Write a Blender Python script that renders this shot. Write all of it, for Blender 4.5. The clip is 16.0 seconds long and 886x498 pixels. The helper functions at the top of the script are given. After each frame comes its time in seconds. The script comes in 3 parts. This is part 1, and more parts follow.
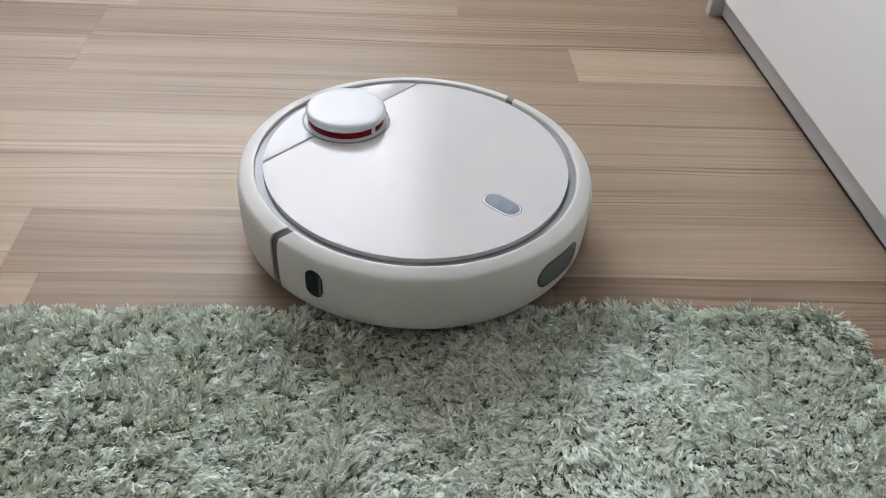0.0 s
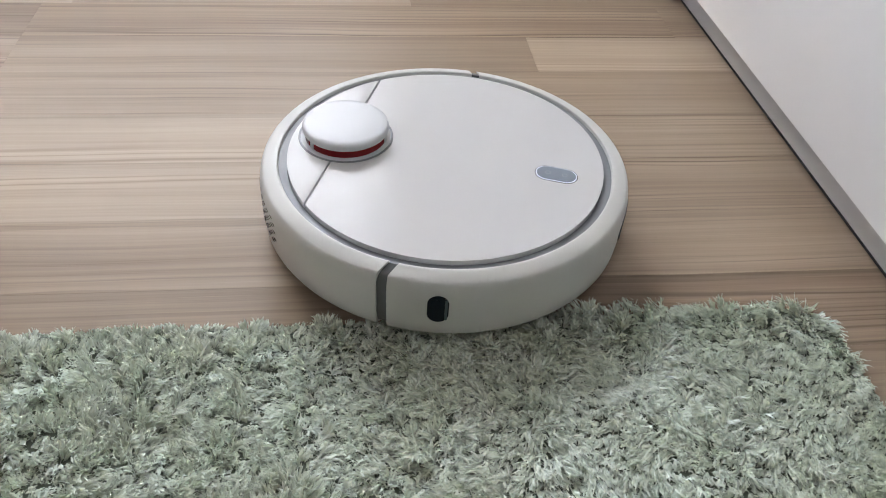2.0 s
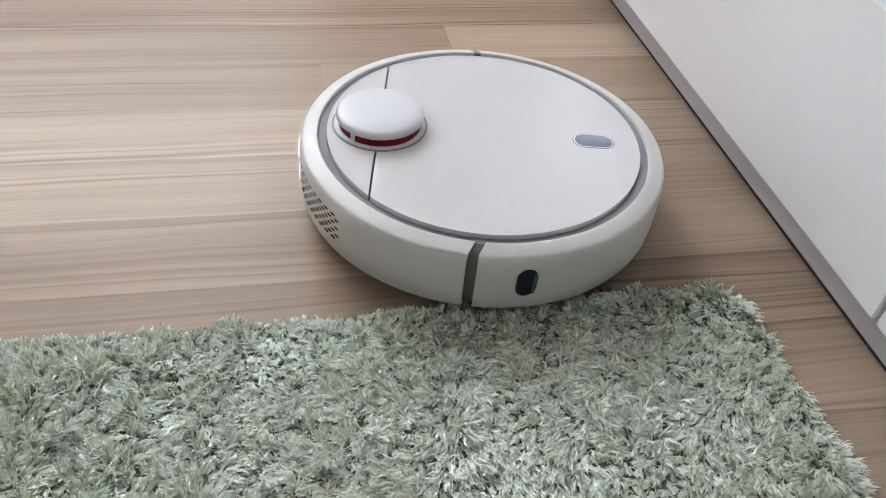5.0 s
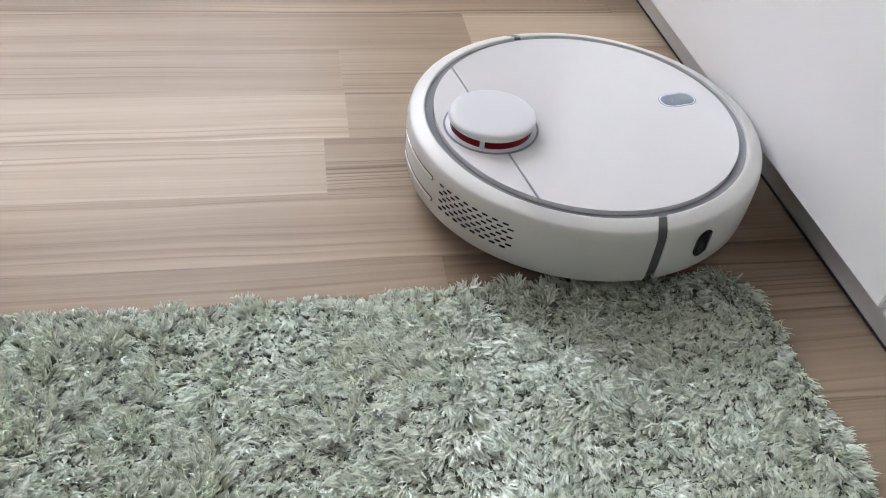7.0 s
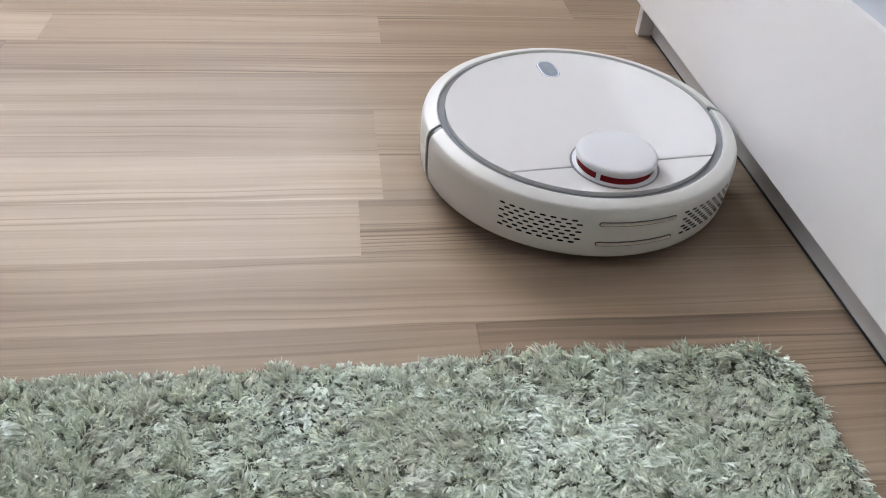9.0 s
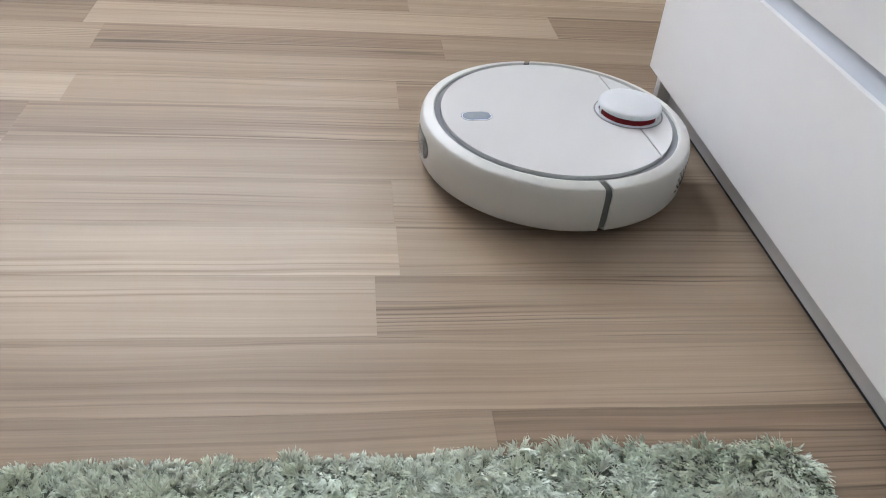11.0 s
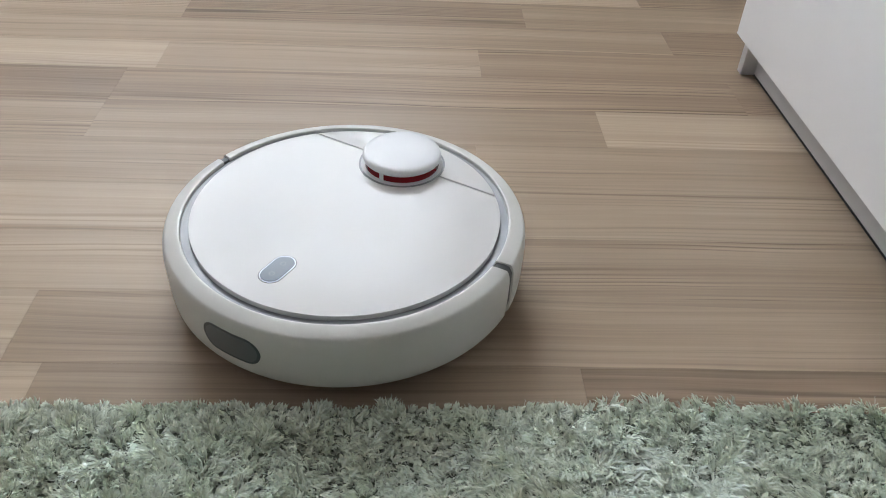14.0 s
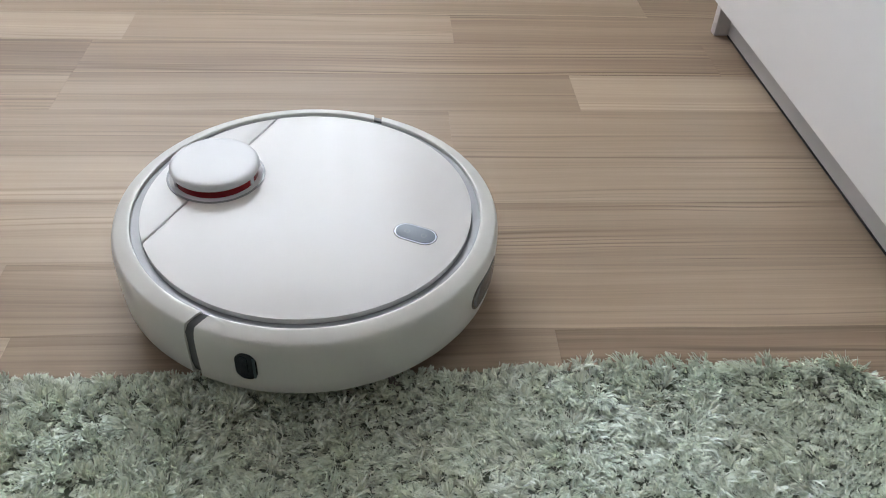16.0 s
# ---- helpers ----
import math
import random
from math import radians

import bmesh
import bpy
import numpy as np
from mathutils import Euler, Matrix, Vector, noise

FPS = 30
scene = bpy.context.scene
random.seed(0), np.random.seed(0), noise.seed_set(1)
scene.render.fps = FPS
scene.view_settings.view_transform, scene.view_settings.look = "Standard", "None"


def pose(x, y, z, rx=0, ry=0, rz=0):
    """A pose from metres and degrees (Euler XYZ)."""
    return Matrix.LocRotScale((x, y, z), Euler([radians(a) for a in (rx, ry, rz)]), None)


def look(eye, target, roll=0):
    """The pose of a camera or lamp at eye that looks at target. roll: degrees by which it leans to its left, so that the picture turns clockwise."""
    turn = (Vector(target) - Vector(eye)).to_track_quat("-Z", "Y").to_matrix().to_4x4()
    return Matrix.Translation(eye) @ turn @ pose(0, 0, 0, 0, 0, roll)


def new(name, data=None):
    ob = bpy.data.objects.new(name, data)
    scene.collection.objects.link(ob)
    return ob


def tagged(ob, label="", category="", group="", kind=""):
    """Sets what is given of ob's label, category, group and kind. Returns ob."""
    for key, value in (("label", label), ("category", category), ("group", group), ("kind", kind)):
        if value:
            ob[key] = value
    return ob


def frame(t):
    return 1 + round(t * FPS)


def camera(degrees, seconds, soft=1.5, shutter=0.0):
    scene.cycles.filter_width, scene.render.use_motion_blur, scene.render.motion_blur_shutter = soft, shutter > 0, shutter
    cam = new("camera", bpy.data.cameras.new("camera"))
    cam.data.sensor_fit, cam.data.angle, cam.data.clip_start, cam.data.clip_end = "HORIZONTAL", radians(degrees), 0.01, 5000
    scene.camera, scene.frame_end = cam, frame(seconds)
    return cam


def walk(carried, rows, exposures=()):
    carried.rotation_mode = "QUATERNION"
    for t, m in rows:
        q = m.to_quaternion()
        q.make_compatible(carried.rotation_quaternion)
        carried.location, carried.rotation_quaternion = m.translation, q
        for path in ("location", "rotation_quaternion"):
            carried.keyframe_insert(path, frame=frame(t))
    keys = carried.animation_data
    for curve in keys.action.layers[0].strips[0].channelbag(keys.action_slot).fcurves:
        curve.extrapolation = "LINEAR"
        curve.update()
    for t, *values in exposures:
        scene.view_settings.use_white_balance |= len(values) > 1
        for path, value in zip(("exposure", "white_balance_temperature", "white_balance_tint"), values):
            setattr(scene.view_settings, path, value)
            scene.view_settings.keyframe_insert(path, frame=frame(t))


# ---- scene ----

import bmesh
from math import sin, cos, pi

# ---------- camera ----------
cam = camera(58.5, 16.0, soft=1.0)
PATH = [
    (0.0, 0.1073, 0.5403, 0.5227, -5.49, -41.20, -4.33),
    (0.5, 0.1021, 0.5550, 0.5180, -6.43, -41.65, -4.40),
    (1.0, 0.1055, 0.5616, 0.5167, -7.04, -41.80, -4.27),
    (1.5, 0.1095, 0.5727, 0.5168, -7.89, -41.80, -4.27),
    (2.0, 0.1182, 0.5775, 0.5081, -8.72, -41.80, -4.31),
    (2.5, 0.1282, 0.5815, 0.5096, -9.39, -42.01, -4.04),
    (3.0, 0.1315, 0.5825, 0.5076, -10.85, -41.99, -4.48),
    (3.5, 0.1394, 0.5840, 0.5133, -12.10, -41.86, -4.65),
    (4.0, 0.1455, 0.5954, 0.5129, -14.01, -41.99, -5.80),
    (4.2, 0.1450, 0.5976, 0.5087, -14.72, -41.91, -6.26),
    (6.3, 0.1611, 0.5762, 0.4898, -12.18, -41.86, -4.93),
    (6.5, 0.1585, 0.5775, 0.4931, -12.14, -42.25, -5.06),
    (7.0, 0.1556, 0.5761, 0.4972, -12.16, -42.65, -5.47),
    (7.5, 0.1535, 0.5785, 0.5020, -11.53, -42.46, -5.10),
    (8.0, 0.1518, 0.5868, 0.5055, -11.04, -41.98, -4.85),
    (8.5, 0.1469, 0.5931, 0.5030, -10.75, -40.73, -5.17),
    (9.0, 0.1473, 0.5935, 0.5114, -9.54, -39.74, -4.68),
    (9.5, 0.1467, 0.6000, 0.5301, -9.07, -39.14, -5.00),
    (10.0, 0.1419, 0.6173, 0.5294, -8.68, -37.84, -4.96),
    (10.2, 0.1402, 0.6242, 0.5333, -8.82, -37.52, -5.41),
    (12.3, 0.1368, 0.6265, 0.5460, -7.71, -37.17, -4.72),
    (12.5, 0.1350, 0.6226, 0.5446, -7.16, -37.36, -4.67),
    (13.0, 0.1111, 0.6107, 0.5447, -5.51, -37.89, -4.20),
    (13.5, 0.1017, 0.6063, 0.5395, -4.16, -38.48, -3.67),
    (14.0, 0.1069, 0.6047, 0.5343, -3.34, -38.97, -3.12),
    (14.5, 0.1129, 0.6054, 0.5304, -3.40, -39.51, -3.06),
    (15.0, 0.1184, 0.6009, 0.5290, -3.73, -39.87, -2.90),
    (15.5, 0.1138, 0.5999, 0.5267, -4.45, -40.26, -2.95),
    (16.0, 0.1182, 0.6011, 0.5242, -4.95, -40.70, -2.79),
]
walk(cam, [(t, pose(x, y, z, 90 + pitch, 0, yaw) @ pose(0, 0, 0, 0, 0, -lean)) for t, x, y, z, yaw, pitch, lean in PATH],
     exposures=((0.0, -0.12, 6490, 18), (4.0, 0.02, 6470, 19), (7.0, 0.06, 6450, 20), (9.0, 0.02, 6460, 19), (10.2, -0.04, 6370, 18), (12.5, -0.14, 6340, 15), (14.5, -0.22, 6410, 15), (16.0, -0.18, 6440, 16)))

# ---------- light ----------
world = bpy.data.worlds.new("sky")
scene.world = world
world.use_nodes = True
sky = world.node_tree.nodes.new("ShaderNodeTexSky")
sky.sky_type, sky.sun_disc, sky.sun_elevation, sky.sun_rotation = "NISHITA", False, radians(40), radians(150)
world.node_tree.links.new(sky.outputs[0], world.node_tree.nodes["Background"].inputs[0])
world.node_tree.nodes["Background"].inputs[1].default_value = 0.12

WIN_X0, WIN_X1, WIN_Z0, WIN_Z1, WALL_N = -1.45, 0.27, 1.08, 2.14, 3.30
x_west = -2.20
WIN_S = (0.05, 1.65, 1.05, 2.32)   # y0, y1, z0, z1 of the window in the west wall behind the camera


def window_lamp(name, at, target, sx, sy, watts, colour):
    data = bpy.data.lights.new(name, "AREA")
    data.shape, data.size, data.size_y, data.energy, data.color = "RECTANGLE", sx, sy, watts, colour
    ob = new(name, data)
    ob.matrix_world = look(at, target)
    return ob


window_lamp("window_light", ((WIN_X0 + WIN_X1) / 2, WALL_N + 0.17, (WIN_Z0 + WIN_Z1) / 2), ((WIN_X0 + WIN_X1) / 2, 0, (WIN_Z0 + WIN_Z1) / 2),
            WIN_X1 - WIN_X0, WIN_Z1 - WIN_Z0, 236, (0.86, 0.95, 1.0))
window_lamp("side_window_light", (x_west - 0.06, (WIN_S[0] + WIN_S[1]) / 2, 1.685), (0, (WIN_S[0] + WIN_S[1]) / 2, 1.685), WIN_S[1] - WIN_S[0], WIN_S[3] - WIN_S[2], 10, (0.92, 0.96, 1.0))


# ---------- materials ----------
class Mat:
    """A node material with a Principled surface."""

    def __init__(self, name, colour=(0.8, 0.8, 0.8), rough=0.5, metal=0.0):
        self.m = bpy.data.materials.new(name)
        self.m.use_nodes = True
        self.t = self.m.node_tree
        self.b = self.t.nodes["Principled BSDF"]
        self.put("Base Color", (*colour, 1))
        self.put("Roughness", rough)
        self.put("Metallic", metal)

    def put(self, socket, value):
        self.b.inputs[socket].default_value = value

    def node(self, kind, **values):
        n = self.t.nodes.new("ShaderNode" + kind)
        for k, v in values.items():
            n.inputs[k.replace("_", " ")].default_value = v
        return n

    def link(self, a, b):
        self.t.links.new(a, b)

    def ramp(self, source, stops):
        n = self.t.nodes.new("ShaderNodeValToRGB")
        e = n.color_ramp.elements
        e[0].position, e[0].color = stops[0][0], (*stops[0][1], 1)
        e[1].position, e[1].color = stops[-1][0], (*stops[-1][1], 1)
        for p, c in stops[1:-1]:
            x = e.new(p)
            x.color = (*c, 1)
        self.link(source, n.inputs[0])
        return n.outputs[0]

    def mix(self, kind, fac, a, b):
        n = self.t.nodes.new("ShaderNodeMix")
        n.data_type, n.blend_type = "RGBA", kind
        for socket, value in ((n.inputs[0], fac), (n.inputs[6], a), (n.inputs[7], b)):
            if hasattr(value, "is_output"):
                self.link(value, socket)
            else:
                socket.default_value = value if isinstance(value, (int, float)) else (*value, 1)
        return n.outputs[2]

    def noise(self, vector, scale, detail=3.0, rough=0.55, distortion=0.0):
        n = self.node("TexNoise", Scale=scale, Detail=detail, Roughness=rough, Distortion=distortion)
        if vector is not None:
            self.link(vector, n.inputs["Vector"])
        return n.outputs["Fac"]

    def stretched(self, vector, scale):
        n = self.node("Mapping")
        n.inputs["Scale"].default_value = scale
        self.link(vector, n.inputs["Vector"])
        return n.outputs[0]

    def bump(self, height, strength, distance):
        n = self.node("Bump", Strength=strength, Distance=distance)
        self.link(height, n.inputs["Height"])
        self.link(n.outputs[0], self.b.inputs["Normal"])


def grey(v):
    return (v, v, v)


def plastic(name, colour, rough, grain=0.03, coat=0.0, scale=900, spec=0.5):
    """Moulded plastic with a faint texture and slightly uneven gloss."""
    k = Mat(name, colour, rough)
    pos = k.node("TexCoord").outputs["Object"]
    k.link(k.mix("MULTIPLY", 1.0, colour, k.ramp(k.noise(pos, 9, 3), [(0.3, grey(0.985)), (0.7, grey(1.0))])), k.b.inputs["Base Color"])
    r = k.node("MapRange", From_Min=0.3, From_Max=0.7, To_Min=rough * 0.93, To_Max=rough * 1.08)
    k.link(k.noise(pos, 60, 4), r.inputs[0])
    k.link(r.outputs[0], k.b.inputs["Roughness"])
    k.put("Coat Weight", coat)
    k.put("Specular IOR Level", spec)
    k.put("Coat Roughness", 0.03)
    if grain:
        k.bump(k.noise(pos, scale, 2), grain, 0.0004)
    return k.m


def laminate(name, pale, brown, dark, grain):
    """Brushed pale laminate: broad bands, fine grain and some dark growth lines along x."""
    k = Mat(name, pale, 0.36)
    pos = k.node("NewGeometry").outputs["Position"]
    rnd = k.node("ObjectInfo").outputs["Random"]
    off = k.node("CombineXYZ")
    mul = k.node("Math")
    mul.operation = "MULTIPLY"
    mul.inputs[1].default_value = 37.0
    k.link(rnd, mul.inputs[0])
    k.link(mul.outputs[0], off.inputs[0])
    k.link(mul.outputs[0], off.inputs[2])
    add = k.node("VectorMath")
    k.link(pos, add.inputs[0])
    k.link(off.outputs[0], add.inputs[1])
    p = add.outputs[0]
    # the grain wanders slightly sideways
    wander = k.noise(k.stretched(p, (2.2, 5, 1)), 1.0, 2, 0.5)
    sway = k.node("MapRange", From_Min=0.0, From_Max=1.0, To_Min=-0.012, To_Max=0.012)
    k.link(wander, sway.inputs[0])
    shove = k.node("CombineXYZ")
    k.link(sway.outputs[0], shove.inputs[1])
    add2 = k.node("VectorMath")
    k.link(p, add2.inputs[0])
    k.link(shove.outputs[0], add2.inputs[1])
    g = add2.outputs[0]
    bands = k.noise(k.stretched(g, (1.1, 24, 1)), 1.0, 3, 0.55)
    fine = k.noise(k.stretched(g, (1.4, 210, 1)), 1.0, 4, 0.65)
    hair = k.noise(k.stretched(g, (5.0, 800, 1)), 1.0, 4, 0.7)
    patch = k.noise(k.stretched(p, (1.7, 13, 1)), 1.0, 2, 0.5)
    # growth lines: level lines of a slow, long field
    field = k.noise(k.stretched(g, (0.22, 20, 1)), 1.0, 1.5, 0.45)
    turn = k.node("Math")
    turn.operation = "MULTIPLY"
    turn.inputs[1].default_value = 62.0
    k.link(field, turn.inputs[0])
    across = k.node("SeparateXYZ")
    k.link(g, across.inputs[0])
    pitch = k.node("Math")
    pitch.operation = "MULTIPLY_ADD"
    pitch.inputs[1].default_value = 760.0
    k.link(across.outputs[1], pitch.inputs[0])
    k.link(turn.outputs[0], pitch.inputs[2])
    wave = k.node("Math")
    wave.operation = "SINE"
    k.link(pitch.outputs[0], wave.inputs[0])
    lines = k.ramp(wave.outputs[0], [(0.76, grey(0.0)), (0.97, grey(1.0))])
    col = k.ramp(bands, [(0.26, brown), (0.47, tuple((a + b) / 2 for a, b in zip(pale, brown))), (0.66, pale)])
    calm = k.mix("MULTIPLY", 1.0, col, k.ramp(fine, [(0.30, grey(0.91)), (0.7, grey(1.04))]))
    col = k.mix("MULTIPLY", 1.0, col, k.ramp(fine, [(0.28, grey(0.92 - 0.34 * grain)), (0.42, grey(0.98 - 0.09 * grain)), (0.56, grey(1.0)), (0.72, grey(1.03 + 0.08 * grain))]))
    # the lines come in groups, each with a pale line beside it
    group = k.ramp(k.noise(k.stretched(p, (0.5, 17, 1)), 1.0, 2, 0.5), [(0.58 - 0.12 * grain, grey(0.12 * grain * grain)), (0.68 - 0.10 * grain, grey(0.25 + 0.62 * grain))])
    light = k.ramp(wave.outputs[0], [(0.03, grey(1.0)), (0.22, grey(0.0))])
    col = k.mix("MIX", k.mix("MULTIPLY", 1.0, lines, group), col, dark)
    col = k.mix("MULTIPLY", k.mix("MULTIPLY", 1.0, light, group), col, grey(1.22))
    col = k.mix("MIX", k.ramp(patch, [(0.47, grey(0.0)), (0.60, grey(0.9))]), col, calm)
    col = k.mix("MULTIPLY", 1.0, col, k.ramp(hair, [(0.3, grey(0.91)), (0.7, grey(1.04))]))
    # a darker and a paler growth line often run along a strip's edge
    own = k.node("SeparateXYZ")
    k.link(k.node("TexCoord").outputs["Generated"], own.inputs[0])
    drift = k.node("Math")
    drift.operation = "MULTIPLY_ADD"
    drift.inputs[1].default_value = 0.20
    k.link(k.noise(k.stretched(p, (3.0, 1, 1)), 1.0, 2, 0.5), drift.inputs[0])
    k.link(own.outputs[1], drift.inputs[2])
    rim = k.ramp(drift.outputs[0], [(0.085, grey(0.86)), (0.105, grey(0.66)), (0.120, grey(1.14)), (0.145, grey(1.08)), (0.165, grey(0.92)), (0.20, grey(1.0)), (0.97, grey(1.0)), (1.005, grey(1.10)), (1.03, grey(0.84)), (1.06, grey(1.02))])
    col = k.mix("MULTIPLY", k.ramp(k.noise(k.stretched(p, (1.3, 3, 1)), 1.0, 2, 0.5), [(0.36, grey(0.25)), (0.6, grey(0.95))]), col, rim)
    tone = k.node("MapRange", From_Min=0.0, From_Max=1.0, To_Min=0.86, To_Max=1.02)
    k.link(rnd, tone.inputs[0])
    k.link(k.mix("MULTIPLY", 1.0, col, tone.outputs[0]), k.b.inputs["Base Color"])
    r = k.node("MapRange", From_Min=0.25, From_Max=0.75, To_Min=0.44, To_Max=0.32)
    k.link(fine, r.inputs[0])
    k.link(r.outputs[0], k.b.inputs["Roughness"])
    k.put("Specular IOR Level", 0.12)
    k.bump(fine, 0.12, 0.0006)
    return k.m


def yarn():
    k = Mat("sage_yarn", (0.4, 0.45, 0.38), 0.34)
    rnd = k.node("NewGeometry").outputs["Random Per Island"]
    pos = k.node("NewGeometry").outputs["Position"]
    col = k.ramp(rnd, [(0.0, (0.40, 0.385, 0.255)), (0.18, (0.675, 0.65, 0.475)), (0.46, (0.87, 0.84, 0.66)), (0.75, (0.93, 0.905, 0.755)), (1.0, (0.965, 0.95, 0.845))])
    col = k.mix("MULTIPLY", 1.0, col, k.ramp(k.noise(pos, 90, 3), [(0.3, (0.92, 0.925, 0.89)), (0.7, (1.0, 1.0, 0.985))]))
    # slow olive to cooler sage drift: warm and cool light put into colour
    col = k.mix("MULTIPLY", 1.0, col, k.ramp(k.noise(pos, 7, 3), [(0.36, (1.0, 0.99, 0.96)), (0.62, (0.985, 1.0, 0.985))]))
    k.link(col, k.b.inputs["Base Color"])
    k.put("Specular IOR Level", 0.5)
    k.put("Sheen Weight", 0.4)
    k.put("Sheen Roughness", 0.4)
    k.put("Sheen Tint", (0.90, 1.0, 0.97, 1))
    # thin yarn lets light through, and its smooth fibres have a satin gloss
    through_yarn, both = k.node("BsdfTranslucent"), k.node("MixShader")
    k.link(k.mix("MULTIPLY", 1.0, col, (0.93, 1.0, 0.98)), through_yarn.inputs[0])
    both.inputs[0].default_value = 0.35
    k.link(k.b.outputs[0], both.inputs[1])
    k.link(through_yarn.outputs[0], both.inputs[2])
    satin, whole = k.node("BsdfGlossy", Color=(0.76, 0.93, 1.0, 1), Roughness=0.56), k.node("MixShader")
    whole.inputs[0].default_value = 0.26
    k.link(both.outputs[0], whole.inputs[1])
    k.link(satin.outputs[0], whole.inputs[2])
    k.link(whole.outputs[0], k.t.nodes["Material Output"].inputs[0])
    return k.m


def painted(name, colour, rough, bump=0.05):
    k = Mat(name, colour, rough)
    pos = k.node("NewGeometry").outputs["Position"]
    k.link(k.mix("MULTIPLY", 1.0, colour, k.ramp(k.noise(pos, 3.0, 5), [(0.3, grey(0.95)), (0.7, grey(1.0))])), k.b.inputs["Base Color"])
    r = k.node("MapRange", From_Min=0.3, From_Max=0.7, To_Min=rough * 0.85, To_Max=rough * 1.15)
    k.link(k.noise(pos, 9.0, 4), r.inputs[0])
    k.link(r.outputs[0], k.b.inputs["Roughness"])
    k.bump(k.noise(pos, 260, 2), bump, 0.0006)
    return k.m


def sheer():
    """Thin white curtain: part of the light goes straight through."""
    m = bpy.data.materials.new("sheer_voile")
    m.use_nodes = True
    t = m.node_tree
    t.nodes.remove(t.nodes["Principled BSDF"])
    out = t.nodes["Material Output"]
    clear, soft, face = t.nodes.new("ShaderNodeBsdfTransparent"), t.nodes.new("ShaderNodeBsdfTranslucent"), t.nodes.new("ShaderNodeBsdfDiffuse")
    soft.inputs[0].default_value, face.inputs[0].default_value = (0.52, 0.52, 0.51, 1), (0.80, 0.80, 0.80, 1)
    weave = t.nodes.new("ShaderNodeTexNoise")
    weave.inputs["Scale"].default_value = 7
    a, b = t.nodes.new("ShaderNodeMixShader"), t.nodes.new("ShaderNodeMixShader")
    share = t.nodes.new("ShaderNodeMapRange")
    share.inputs["To Min"].default_value, share.inputs["To Max"].default_value = 0.72, 0.9
    t.links.new(weave.outputs["Fac"], share.inputs[0])
    a.inputs[0].default_value = 0.5
    t.links.new(share.outputs[0], b.inputs[0])
    t.links.new(soft.outputs[0], a.inputs[1]), t.links.new(face.outputs[0], a.inputs[2])
    t.links.new(clear.outputs[0], b.inputs[1]), t.links.new(a.outputs[0], b.inputs[2])
    t.links.new(b.outputs[0], out.inputs[0])
    return m


WOOD = {"L": laminate("pale_laminate", (0.515, 0.410, 0.307), (0.435, 0.335, 0.245), (0.26, 0.188, 0.132), 0.42),
        "M": laminate("greige_laminate", (0.405, 0.312, 0.229), (0.305, 0.227, 0.162), (0.145, 0.101, 0.070), 0.62),
        "P": laminate("sand_laminate", (0.465, 0.364, 0.27), (0.375, 0.286, 0.209), (0.20, 0.143, 0.100), 0.6),
        "D": laminate("brown_laminate", (0.33, 0.246, 0.176), (0.23, 0.165, 0.117), (0.10, 0.069, 0.048), 0.85)}
SUBFLOOR = painted("joint_shadow", (0.10, 0.08, 0.06), 0.9)
WHITE_FOIL = painted("white_foil", (0.80, 0.803, 0.812), 0.34, 0.04)
GRIP_SHADE = painted("pale_blue_grey_grip_shade", (0.58, 0.62, 0.68), 0.4, 0.04)
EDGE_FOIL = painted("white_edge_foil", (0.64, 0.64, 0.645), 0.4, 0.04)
PLINTH = painted("grey_white_plinth", (0.56, 0.56, 0.565), 0.5, 0.04)
WALL_PAINT = painted("off_white_wall_paint", (0.45, 0.385, 0.31), 0.9, 0.3)
CEILING_PAINT = painted("white_ceiling_paint", (0.62, 0.585, 0.54), 0.9, 0.3)
SHELL = plastic("matt_white_plastic", (0.645, 0.65, 0.63), 0.42, 0.05)
LID = plastic("glossy_white_plastic", (0.665, 0.668, 0.675), 0.018, 0.0, 0.0, 900, 0.19)
CAP = plastic("satin_white_plastic", (0.67, 0.69, 0.72), 0.38, 0.03, 0.0, 900, 0.25)
GROOVE = plastic("grey_plastic", (0.23, 0.245, 0.265), 0.4, 0.03)
SEAM = plastic("seam_grey_plastic", (0.105, 0.112, 0.115), 0.5, 0.03)
DARK = plastic("dark_smoked_plastic", (0.010, 0.016, 0.024), 0.15, 0.0, 0.0, 900, 0.35)
SMOKE = plastic("grey_green_window", (0.085, 0.105, 0.115), 0.22, 0.0, 0.5)
SCREEN = plastic("smoked_screen", (0.125, 0.15, 0.16), 0.22, 0.06, 0.3)
GLINT_GREY = plastic("grey_sensor_glint", (0.07, 0.10, 0.11), 0.3, 0.0, 0.0, 900, 0.3)
RED = plastic("dark_red_window", (0.20, 0.004, 0.008), 0.25, 0.0, 0.1, 900, 0.3)
BUTTON = plastic("grey_button_plastic", (0.25, 0.295, 0.35), 0.42, 0.02, 0.0, 900, 0.25)
led = Mat("lit_button_ring", (0.80, 0.83, 0.9), 0.2)   # the ring is a lamp of its own
led.put("Emission Color", (0.62, 0.74, 1.0, 1))
led.put("Emission Strength", 0.35)
BRIGHT = led.m
MARK = plastic("button_mark_grey", (0.31, 0.35, 0.40), 0.3, 0.0)
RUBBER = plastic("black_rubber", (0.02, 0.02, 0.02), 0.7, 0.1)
BRISTLE = plastic("grey_bristle", (0.30, 0.28, 0.26), 0.6, 0.0)
STEEL = Mat("brushed_contact_metal", (0.86, 0.85, 0.82), 0.32, 1.0).m
YARN = yarn()
BACKING = painted("rug_backing", (0.20, 0.24, 0.19), 0.95, 0.5)
